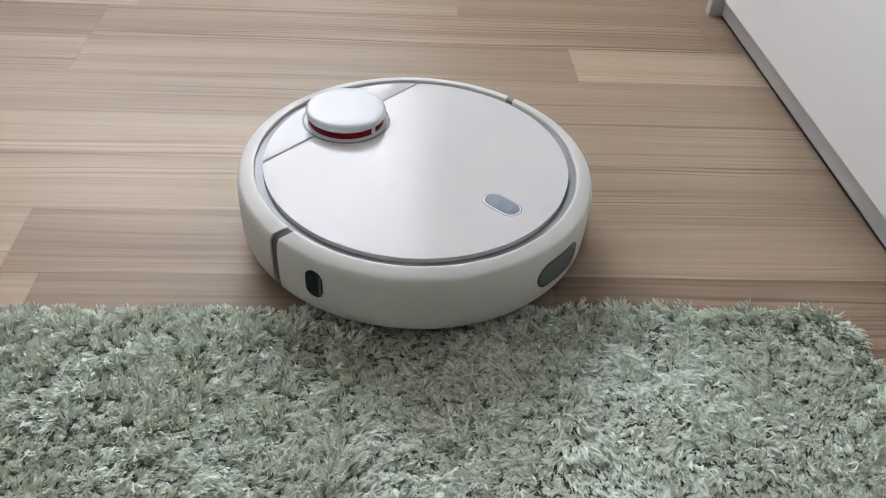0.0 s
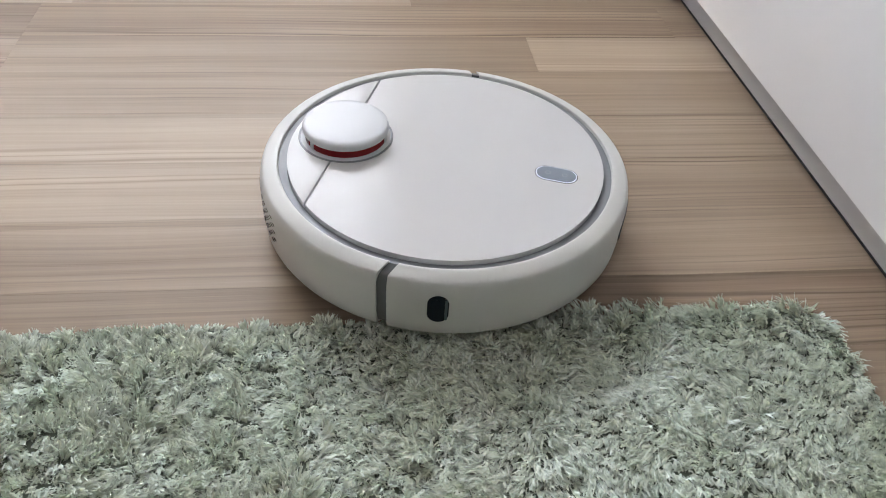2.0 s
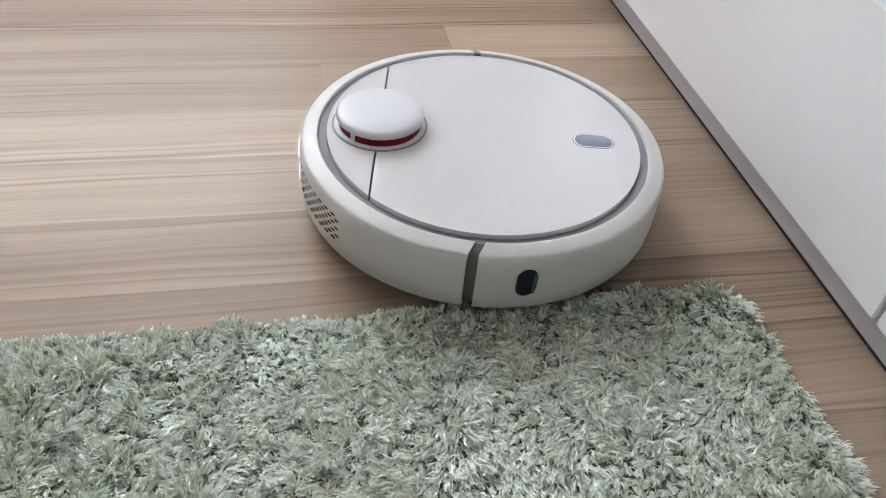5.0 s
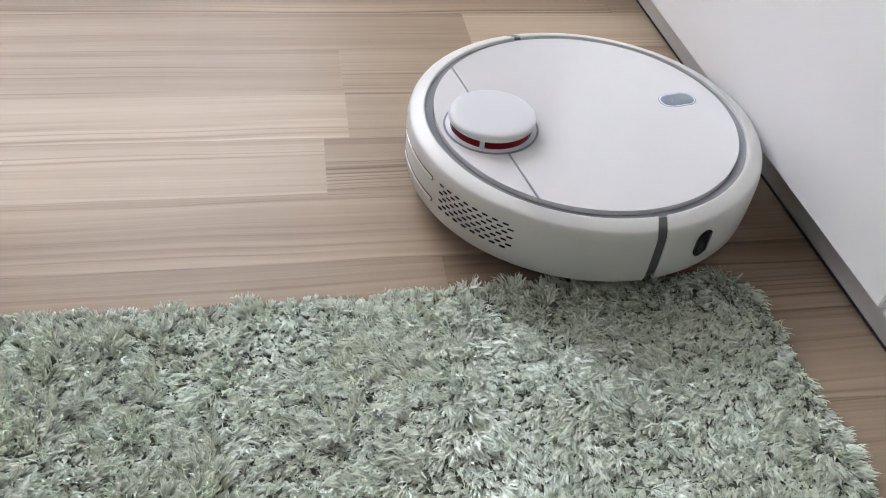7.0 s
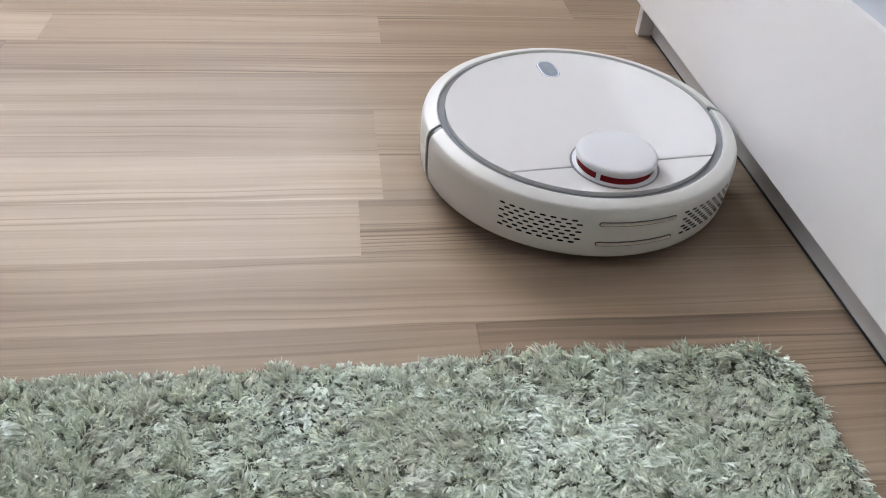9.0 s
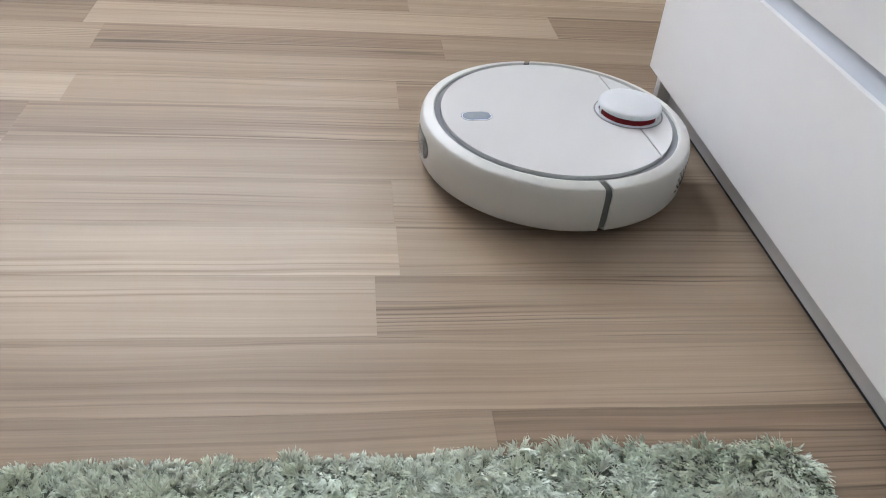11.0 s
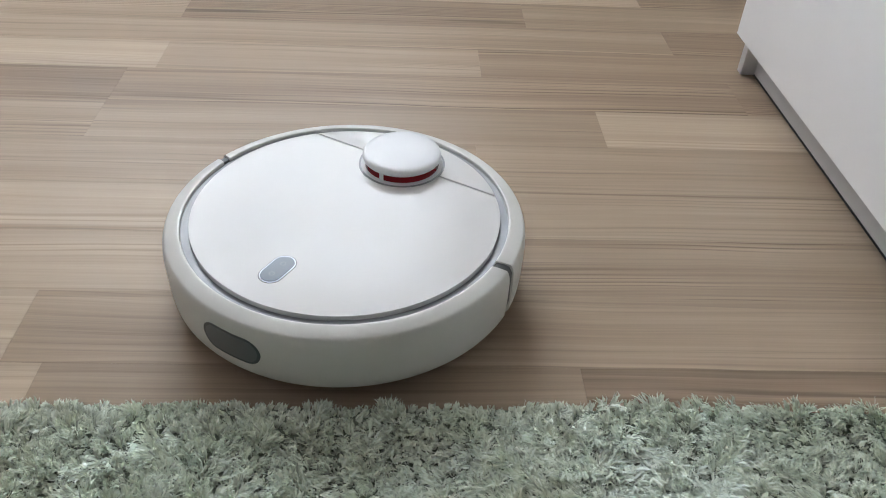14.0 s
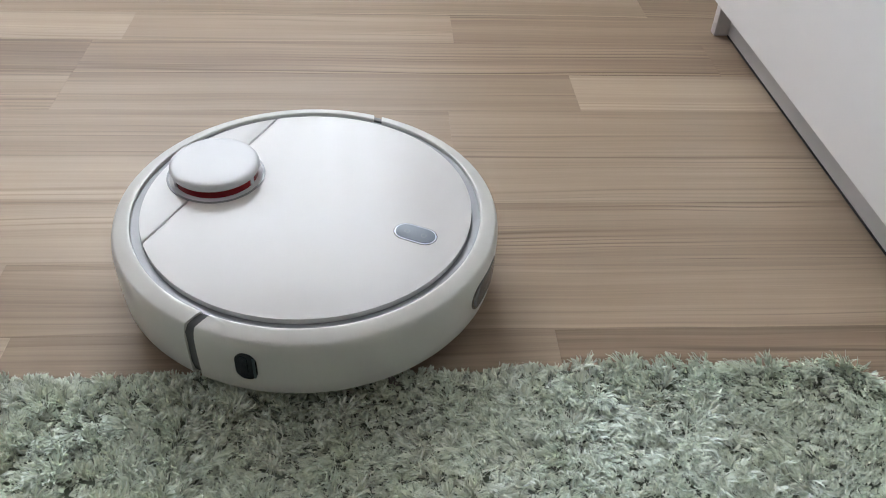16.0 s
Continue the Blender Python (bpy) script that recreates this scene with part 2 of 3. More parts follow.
VOILE = sheer()
FRAME = painted("window_frame_white", (0.80, 0.80, 0.79), 0.35, 0.03)
glass = Mat("window_glass", (1, 1, 1), 0.0)
glass.put("Transmission Weight", 1.0)
glass.put("IOR", 1.45)
GLASS = glass.m


# ---------- mesh helpers ----------
def part(name, bm, material, parent=None, label="", smooth=40):
    me = bpy.data.meshes.new(name)
    bmesh.ops.recalc_face_normals(bm, faces=bm.faces)
    bm.to_mesh(me)
    bm.free()
    me.materials.append(material)
    if smooth:
        me.shade_smooth()
        me.set_sharp_from_angle(angle=radians(smooth))
    ob = new(name, me)
    if parent is not None:
        ob.parent = parent
    if label:
        ob["label"] = label
    return ob


def box(x0, y0, z0, x1, y1, z1, bevel=0.0, segments=2):
    bm = bmesh.new()
    bmesh.ops.create_cube(bm, size=1)
    for v in bm.verts:
        v.co = ((x0 + x1) / 2 + v.co.x * (x1 - x0), (y0 + y1) / 2 + v.co.y * (y1 - y0), (z0 + z1) / 2 + v.co.z * (z1 - z0))
    if bevel:
        bmesh.ops.bevel(bm, geom=bm.edges[:], offset=bevel, segments=segments, affect="EDGES", profile=0.5)
    return bm


def lathe(profile, a0=0.0, a1=360.0, steps=160, cx=0.0, cy=0.0, skew=None):
    """Turn a closed (r, z) outline about the upright axis from a0 to a1 degrees; open sweeps get end caps.
    skew(r, share) turns a point further, share running from -1 at the start to 1 at the end."""
    bm = bmesh.new()
    whole = abs(a1 - a0) >= 359.99
    n = steps if whole else steps + 1
    rings = []
    for i in range(n):
        share = 2 * i / steps - 1
        ring = []
        for r, z in profile:
            a = radians(a0 + (a1 - a0) * i / steps + (skew(r, share) if skew else 0))
            ring.append(bm.verts.new((cx + r * cos(a), cy + r * sin(a), z)))
        rings.append(ring)
    m = len(profile)
    for i in range(steps):
        p, q = rings[i], rings[(i + 1) % n]
        for j in range(m):
            bm.faces.new((p[j], p[(j + 1) % m], q[(j + 1) % m], q[j]))
    if not whole:
        bm.faces.new(rings[0])
        bm.faces.new(rings[-1])
    return bm


def prism(outline, z0, z1, bevel=0.0):
    """Upright prism over a plan outline, with a rounded top rim."""
    bm = bmesh.new()
    low = [bm.verts.new((x, y, z0)) for x, y in outline]
    top = [bm.verts.new((x, y, z1)) for x, y in outline]
    n = len(outline)
    for i in range(n):
        bm.faces.new((low[i], low[(i + 1) % n], top[(i + 1) % n], top[i]))
    bm.faces.new(low)
    f = bm.faces.new(top)
    if bevel:
        bmesh.ops.bevel(bm, geom=list(f.edges), offset=bevel, segments=3, affect="EDGES", profile=0.5)
    return bm


def pill(length, width, n=10):
    """Outline of a rounded slot along x."""
    r, h = width / 2, (length - width) / 2
    right = [(h + r * cos(a), r * sin(a)) for a in (pi * (i / n - 0.5) for i in range(n + 1))]
    return right + [(-x, -y) for x, y in right]


def wrapped(length, width, angle, z, radius, depth0, depth1, upright=False, n=14):
    """A pill-shaped plate that follows the round side, from depth0 to depth1 metres outside radius."""
    bm = bmesh.new()
    r = width / 2
    full = width if upright else length
    cols = []
    for i in range(n + 1):
        u = -cos(pi * i / n) * full / 2 * 0.9995
        if upright:
            half = (length - width) / 2 + math.sqrt(max(r * r - u * u, 0))
        else:
            e = max(abs(u) - (length / 2 - r), 0)
            half = math.sqrt(max(r * r - e * e, 1e-10))
        a = radians(angle) + u / radius
        cols.append([bm.verts.new(((radius + d) * cos(a), (radius + d) * sin(a), z + s * half)) for d in (depth0, depth1) for s in (-1, 1)])
    for p, q in zip(cols, cols[1:]):
        for i, j in ((0, 1), (1, 3), (3, 2), (2, 0)):
            bm.faces.new((p[i], p[j], q[j], q[i]))
    for e in (cols[0], cols[-1]):
        bm.faces.new((e[0], e[1], e[3], e[2]))
    return bm


# ---------- room ----------
ROOM = (x_west, -2.60, 1.12, WALL_N)  # x0, y0, x1, y1
HIGH = 2.50


def wall_with_opening(name, along, at, thick, a0, a1, opening=None):
    """One wall as a mesh of blocks round its opening (o0, o1, z0, z1)."""
    blocks = [(a0, a1, 0, HIGH)] if opening is None else [(a0, opening[0], 0, HIGH), (opening[1], a1, 0, HIGH), (opening[0], opening[1], 0, opening[2]), (opening[0], opening[1], opening[3], HIGH)]
    bm = bmesh.new()
    for p0, p1, z0, z1 in blocks:
        b = box(p0, at, z0, p1, at + thick, z1) if along == "x" else box(at, p0, z0, at + thick, p1, z1)
        me = bpy.data.meshes.new("block")
        b.to_mesh(me)
        b.free()
        bm.from_mesh(me)
        bpy.data.meshes.remove(me)
    return tagged(part(name, bm, WALL_PAINT, smooth=0), "plain warm off-white painted room wall", "wall", kind="structure")


x0, y0, x1, y1 = ROOM
wall_with_opening("wall_north", "x", y1, 0.25, x0 - 0.2, x1 + 0.2, (WIN_X0, WIN_X1, WIN_Z0, WIN_Z1))
wall_with_opening("wall_south", "x", y0 - 0.2, 0.2, x0 - 0.2, x1 + 0.2)
wall_with_opening("wall_west", "y", x0 - 0.2, 0.2, y0, y1, WIN_S)
wall_with_opening("wall_east", "y", x1, 0.2, y0, y1)
tagged(part("ceiling", box(x0 - 0.2, y0 - 0.2, HIGH, x1 + 0.2, y1 + 0.25, HIGH + 0.15), CEILING_PAINT, smooth=0), "plain white painted ceiling", "ceiling", kind="structure")


def window(name, m, width, height, label):
    """A casement window filling an opening; its own x runs along the wall, y outwards, the origin at the opening's lower left."""
    root = tagged(new(name), label, "window", kind="structure")
    root.matrix_world = m
    w = 0.055
    for a, b, c, d in ((0, 0, width, w), (0, height - w, width, height), (0, w, w, height - w), (width - w, w, width, height - w), (width / 2 - w / 2, w, width / 2 + w / 2, height - w)):
        part("window_frame", box(a, 0.08, b, c, 0.14, d, 0.004), FRAME, root)
    for a, b in ((w, width / 2 - w / 2), (width / 2 + w / 2, width - w)):
        p = part("pane", box(a, 0.106, w, b, 0.112, height - w), GLASS, root, smooth=0)
        p.visible_shadow = False
    part("window_sill", box(-0.04, -0.10, -0.03, width + 0.04, 0.078, -0.002, 0.006), FRAME, root)
    return root


window("window_1", pose(WIN_X0, WALL_N, WIN_Z0), WIN_X1 - WIN_X0, WIN_Z1 - WIN_Z0, "white framed window with bright overcast daylight behind")
window("window_2", pose(x0, WIN_S[0], WIN_S[2], 0, 0, 90), WIN_S[1] - WIN_S[0], WIN_S[3] - WIN_S[2], "white framed side window letting in daylight")


def curtain(name, xa, xb, low, top, folds, depth, seed, label):
    """A gathered sheer curtain with soft vertical folds; low(u) and top(u) are its edges."""
    rng = random.Random(seed)
    ph = [rng.uniform(0, 6.28) for _ in range(4)]
    nu, nv = 440, 10
    bm = bmesh.new()
    grid = []
    for i in range(nu + 1):
        u = i / nu
        col = []
        for j in range(nv + 1):
            v = j / nv
            z = low(u) + (top(u) - low(u)) * v
            s = depth * (0.55 + 0.45 * (1 - v))
            y = WALL_N - 0.13 + s * (sin(folds * 6.28 * u + ph[0] + 0.6 * sin(3 * v + ph[1])) + 0.5 * sin(folds * 2.3 * 6.28 * u + ph[2]))
            x = xa + (xb - xa) * u + 0.004 * sin(5 * v + 9 * u + ph[3])
            col.append(bm.verts.new((x, y, z)))
        grid.append(col)
    for i in range(nu):
        for j in range(nv):
            bm.faces.new((grid[i][j], grid[i + 1][j], grid[i + 1][j + 1], grid[i][j + 1]))
    return tagged(part(name, bm, VOILE, smooth=180), label, "curtain")


PANELS = ((-1.88, -0.545, 12, 1.72), (-0.532, -0.428, 1.5, 1.58), (-0.420, -0.075, 4.5, 1.56), (-0.038, 0.075, 1.5, 1.72), (0.115, 0.30, 2.5, 1.72))
for k, (xa, xb, folds, z_top) in enumerate(PANELS):
    tagged(curtain("sheer_curtain", xa, xb, lambda u: 0.28, lambda u, k=k, z_top=z_top: z_top + (0.17 * abs(sin(3.14 * 1.75 * u + 0.5)) if k == 2 else 0.02 * sin(9 * u + k)), folds, 0.018, 3 + k,
                   "white sheer curtain panel hanging before the window"), group="curtain panels")


def valance_edge(u):
    x = -1.88 + u * 2.18
    if -0.420 < x < -0.075:
        return 1.635 + 0.17 * abs(sin(3.14 * 1.75 * (x + 0.420) / 0.345 + 0.5))
    return 1.665 if -0.532 < x < -0.428 else 1.69


curtain("window_valance", -1.88, 0.30, valance_edge, lambda u: 2.16, 21, 0.014, 17, "white sheer valance with a scalloped lower edge")
rod = bmesh.new()
bmesh.ops.create_cone(rod, cap_ends=True, segments=16, radius1=0.009, radius2=0.009, depth=1.7)
rod_ob = part("curtain_rod", rod, FRAME)
rod_ob.matrix_world = pose((WIN_X0 + WIN_X1) / 2, WALL_N - 0.09, 1.60, 0, 90, 0)
tagged(rod_ob, "thin white curtain rod over the window", "rod")

# ---------- chest of drawers along the east wall ----------
FRONT, DRAWERS_Y = 0.5930, ((1.715, 0.9465), (0.9415, 0.118))


def drawer_front(ya, yb, za, zb, root):
    """A thick front with a hollow finger grip along its upper edge."""
    bm = bmesh.new()
    out = [(FRONT, za), (FRONT, zb - 0.004), (FRONT + 0.0012, zb - 0.001), (FRONT + 0.006, zb), (FRONT + 0.012, zb + 0.004), (FRONT + 0.019, zb + 0.012), (FRONT + 0.022, zb + 0.021), (FRONT + 0.024, zb + 0.0215), (FRONT + 0.024, za)]
    ends = [[bm.verts.new((x, y, z)) for x, z in out] for y in (ya, yb)]
    n = len(out)
    for i in range(n):
        bm.faces.new((ends[0][i], ends[0][(i + 1) % n], ends[1][(i + 1) % n], ends[1][i]))
    for e in ends:
        bm.faces.new(e)
    sharp = [e for e in bm.edges if abs(e.verts[0].co.y - e.verts[1].co.y) < 1e-6 and max(v.co.x for v in e.verts) < FRONT + 0.001]
    bmesh.ops.bevel(bm, geom=sharp, offset=0.0012, segments=2, affect="EDGES")
    ob = part("drawer_front", bm, WHITE_FOIL, root, smooth=35)
    ob.data.materials.append(GRIP_SHADE)
    for p in ob.data.polygons:   # the scoop's bluish shade is put into a darker foil colour
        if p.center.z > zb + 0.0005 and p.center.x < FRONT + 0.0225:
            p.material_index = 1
    return ob


def chest():
    root = tagged(new("chest_of_drawers"), "low white chest of drawers with grip grooves and recessed plinth", "dresser")
    side = 0.016
    for ya in (1.716, 0.118 + side):
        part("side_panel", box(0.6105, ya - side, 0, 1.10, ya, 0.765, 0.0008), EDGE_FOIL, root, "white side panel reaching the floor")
    part("plinth", box(0.6305, 0.136, 0.0030, 0.6465, 1.698, 0.066, 0.0006), PLINTH, root, "greyish recessed plinth board")
    # black strip drawn as the shade line between plinth and floor
    part("plinth_shadow_line", box(0.6300, 0.136, 0.0002, 0.6450, 1.698, 0.0028, 0.0004), RUBBER, root, "thin dark strip standing in for shade under the plinth")
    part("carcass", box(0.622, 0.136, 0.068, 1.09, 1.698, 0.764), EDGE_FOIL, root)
    part("top_board", box(FRONT - 0.002, 0.112, 0.767, 1.105, 1.721, 0.787, 0.0015), WHITE_FOIL, root)
    for ya, yb in DRAWERS_Y:
        for za, zb in ((0.0605, 0.256), (0.280, 0.500), (0.524, 0.742)):
            drawer_front(ya, yb, za, zb, root)
    return root


chest()


# ---------- robot vacuum ----------
def seg_profile(r_in, low):
    """The white shell's section: upright side, a crisp turn, a sloping shoulder and a rounded inner edge by the groove."""
    return [(r_in, low), (0.1655, 0.0185), (0.1695, 0.0195), (0.1711, 0.0225), (0.1720, 0.034), (0.1724, 0.050), (0.1725, 0.0620), (0.1722, 0.0670), (0.1715, 0.0708), (0.1706, 0.0735), (0.1698, 0.0750), (0.1691, 0.0758),
            (0.1681, 0.0764), (0.1660, 0.0773), (0.1635, 0.0782), (0.1610, 0.0790), (0.1590, 0.0796), (0.1575, 0.0799), (0.1566, 0.0800), (0.1557, 0.0797), (0.1552, 0.0786), (0.1552, 0.070), (r_in, 0.070)]


SEAM_A = 91.7
GAP = 1.55


def seam_slant(r):
    """The bumper's joint falls back by two degrees from the groove to the side."""
    return 2.0 * min(max((r - 0.1552) / 0.0135, 0.0), 1.0)


def vacuum():
    root = tagged(new("robot_vacuum"), "round white robot vacuum cleaner with a raised laser turret", "robot vacuum")
    # the white outer shell: fixed rear half and moving front bumper
    rear = part("rear_shell", lathe(seg_profile(0.146, 0.0185), SEAM_A + GAP, 360 - SEAM_A - GAP, 120, skew=lambda r, u: -u * seam_slant(r)), SHELL, root)
    bump = part("bumper", lathe(seg_profile(0.146, 0.0185), -SEAM_A + GAP, SEAM_A - GAP, 130, skew=lambda r, u: u * seam_slant(r)), SHELL, root)
    inner = [(0.100, 0.0135), (0.1560, 0.0135), (0.1640, 0.0190), (0.1690, 0.0240), (0.1708, 0.0350), (0.1706, 0.0680), (0.1676, 0.0744), (0.1625, 0.0770), (0.1566, 0.0782), (0.1553, 0.0735), (0.150, 0.0735), (0.140, 0.0738), (0.100, 0.0740)]
    part("chassis", lathe(inner, 0, 360, 140), SEAM, root, "dark grey chassis showing in the seams")
    part("groove_ring", lathe([(0.1475, 0.0735), (0.1549, 0.0735), (0.1549, 0.0768), (0.1475, 0.0760)], 0, 360, 140), GROOVE, root, "grey sunken ring round the lid")
    # base, wheels, castor
    part("base_plate", lathe([(0.0005, 0.0105), (0.146, 0.0105), (0.150, 0.0135), (0.146, 0.0165), (0.0005, 0.0165)], 0, 360, 96), RUBBER, root, "dark underside")
    for sy in (-1, 1):
        bm = bmesh.new()
        bmesh.ops.create_cone(bm, cap_ends=True, segments=28, radius1=0.033, radius2=0.033, depth=0.02)
        bmesh.ops.rotate(bm, verts=bm.verts, matrix=Matrix.Rotation(radians(90), 3, "X"))
        bmesh.ops.translate(bm, verts=bm.verts, vec=(0, sy * 0.115, 0.0335))
        part("wheel", bm, RUBBER, root)
    bm = bmesh.new()
    bmesh.ops.create_cone(bm, cap_ends=True, segments=20, radius1=0.009, radius2=0.009, depth=0.014)
    bmesh.ops.rotate(bm, verts=bm.verts, matrix=Matrix.Rotation(radians(90), 3, "X"))
    bmesh.ops.translate(bm, verts=bm.verts, vec=(0.115, 0, 0.0095))
    part("castor", bm, RUBBER, root)
    # lid in two pieces, split across the turret
    r, split = 0.1470, -0.0985
    a = math.acos(split / r)

    def lid_piece(name, a0, a1, n, cut):
        pts = [((r) * cos(a0 + (a1 - a0) * i / n), r * sin(a0 + (a1 - a0) * i / n)) for i in range(n + 1)]
        return part(name, prism([(max(x, cut) if cut > split else min(x, cut), y) for x, y in pts], 0.0745, 0.0806, 0.0006), LID, root)

    lid_piece("lid", -a + 0.0045, a - 0.0045, 150, split + 0.0008)
    lid_piece("rear_cover", a + 0.0045, 2 * pi - a - 0.0045, 50, split - 0.0008)
    # turret
    cx = -0.0985
    part("turret_well", lathe([(0.0420, 0.0800), (0.0420, 0.0809), (0.0436, 0.0813), (0.0448, 0.0811), (0.0451, 0.0800)], 0, 360, 72, cx), GROOVE, root, "grey rim round the turret")
    part("turret_base", lathe([(0.0003, 0.0800), (0.0428, 0.0800), (0.0428, 0.0811), (0.0420, 0.0817), (0.0003, 0.0817)], 0, 360, 72, cx), CAP, root)
    part("turret_window", lathe([(0.0003, 0.0815), (0.0386, 0.0815), (0.0386, 0.0900), (0.0003, 0.0900)], 0, 360, 72, cx), RED, root, "dark red scanning slot")
    for k in (0, 132, 236):
        part("turret_post", lathe([(0.0345, 0.0815), (0.0396, 0.0815), (0.0396, 0.0900), (0.0345, 0.0900)], k - 3.2, k + 3.2, 4, cx), CAP, root)
    dome = [(0.0003, 0.0892), (0.0396, 0.0892), (0.0404, 0.0898), (0.0407, 0.0908), (0.0407, 0.0924), (0.0403, 0.0940), (0.0393, 0.0952), (0.0376, 0.0959), (0.034, 0.0963), (0.020, 0.0966), (0.0003, 0.0967)]
    part("turret_cap", lathe(dome, 0, 360, 80, cx), CAP, root)
    # button
    bx = 0.104
    shift = lambda o: [(x + bx, y) for x, y in o]
    part("button_rim", prism(shift(pill(0.0400, 0.0228, 14)), 0.0790, 0.08075, 0.0001), SEAM, root, "thin dark gap round the buttons")
    part("button_trim", prism(shift(pill(0.0385, 0.0212, 14)), 0.0795, 0.08095, 0.0002), BRIGHT, root, "pale outline round the buttons")
    btn = part("button", prism(shift(pill(0.0362, 0.0190, 14)), 0.0798, 0.08135, 0.0003), BUTTON, root, "grey pill-shaped power button")
    for dx, big in ((-0.0078, 0.0026), (0.0078, 0.0026)):
        part("button_mark", lathe([(big - 0.0007, 0.0813), (big, 0.0813), (big, 0.08142), (big - 0.0007, 0.08142)], 0, 360, 24, bx + dx), MARK, btn)
    # sensor windows on the bumper
    eye = part("front_window", wrapped(0.0610, 0.0285, 0.4, 0.0485, 0.1725, -0.004, 0.0005, n=20), SMOKE, bump, "grey-green oval sensor window")
    part("inner_screen", wrapped(0.0555, 0.0235, 0.4, 0.0485, 0.1725, 0.0004, 0.0007, n=20), SCREEN, eye, "smoked screen in the window")
    slot = part("wall_sensor", wrapped(0.0290, 0.0175, -78.1, 0.0510, 0.1725, -0.004, 0.0005, True), DARK, bump, "black pill-shaped wall sensor")
    part("sensor_lens", wrapped(0.0200, 0.0075, -78.9, 0.0520, 0.1725, 0.0004, 0.0009, True), DARK, slot)
    # highlight on the sensor, painted as a thin paler strip
    part("sensor_glint", wrapped(0.0225, 0.0022, -75.9, 0.0505, 0.1725, 0.0004, 0.0010, True), GLINT_GREY, slot, "painted grey glint along the sensor's edge")
    # charging contacts and the vents at the back
    for z in (0.0615, 0.0377):
        # the shade line round each strip is a slightly larger dark plate
        part("contact_slot_shade", wrapped(0.0815, 0.0052, 180, z, 0.1725, -0.002, 0.00025, n=20), SEAM, rear, "dark plate painting the slot's shade round the charging strip")
        part("charging_contact", wrapped(0.079, 0.0030, 180, z, 0.1725, -0.002, 0.0008, n=20), STEEL, rear, "bright metal charging strip")
    for centre in (147.7, -149.3):
        for row in range(7):
            count = 8
            for i in range(count):
                u = (i - (count - 1) / 2) * 0.0103 + (0.0026 if row % 2 else -0.0026)
                ang = centre + math.degrees(u / 0.1725)
                part("vent_slot", wrapped(0.0062, 0.0019, ang, 0.0372 + row * 0.0043, 0.1725, -0.002, 0.0001, n=6), DARK, rear, smooth=0)
    # side brush under the front right
    brush = new("side_brush")
    brush.parent = root
    hub = part("brush_hub", lathe([(0.0005, 0.003), (0.012, 0.003), (0.014, 0.008), (0.012, 0.012), (0.0005, 0.012)], 0, 360, 24), RUBBER, brush)
    for k in range(3):
        bm = bmesh.new()
        rng = random.Random(k)
        for j in range(26):
            a0 = radians(120 * k + rng.uniform(-5, 5))
            a1 = a0 + radians(rng.uniform(-7, 7))
            p, q = Vector((0.012 * cos(a0), 0.012 * sin(a0), 0.008)), Vector((0.034 * cos(a1), 0.034 * sin(a1), 0.0025 + rng.uniform(0, 0.002)))
            n = (q - p).cross(Vector((0, 0, 1))).normalized() * 0.0004
            h = Vector((0, 0, 0.0004))
            vs = [bm.verts.new(v) for v in (p + n, p - n, p + h, q + n, q - n, q + h)]
            for f in ((0, 1, 4, 3), (1, 2, 5, 4), (2, 0, 3, 5)):
                bm.faces.new([vs[i] for i in f])
        part("bristle_tuft", bm, BRISTLE, brush, smooth=0)
    return root, brush


robot, side_brush = vacuum()

# ---------- shaggy rug ----------
RUG = (-1.10, -0.35, 0.542, 1.040)  # x0, y0, x1, y1
RUG_R = 0.040


def rounded_plan(x0, y0, x1, y1, r, n=8):
    pts = []
    for cx, cy, a in ((x1 - r, y1 - r, 0), (x0 + r, y1 - r, 90), (x0 + r, y0 + r, 180), (x1 - r, y0 + r, 270)):
        pts += [(cx + r * cos(radians(a + 90 * i / n)), cy + r * sin(radians(a + 90 * i / n))) for i in range(n + 1)]
    return pts


def smooth_field(seed, cell):
    """A smooth random field over the plan, as a function of arrays x, y."""
    rng = np.random.default_rng(seed)
    g = rng.normal(size=(64, 64))

    def at(x, y):
        u, v = (x + 3) / cell, (y + 3) / cell
        i, j = np.floor(u).astype(int), np.floor(v).astype(int)
        a, b = u - i, v - j
        a, b = a * a * (3 - 2 * a), b * b * (3 - 2 * b)
        i0, i1, j0, j1 = i % 64, (i + 1) % 64, j % 64, (j + 1) % 64
        return g[i0, j0] * (1 - a) * (1 - b) + g[i1, j0] * a * (1 - b) + g[i0, j1] * (1 - a) * b + g[i1, j1] * a * b
    return at


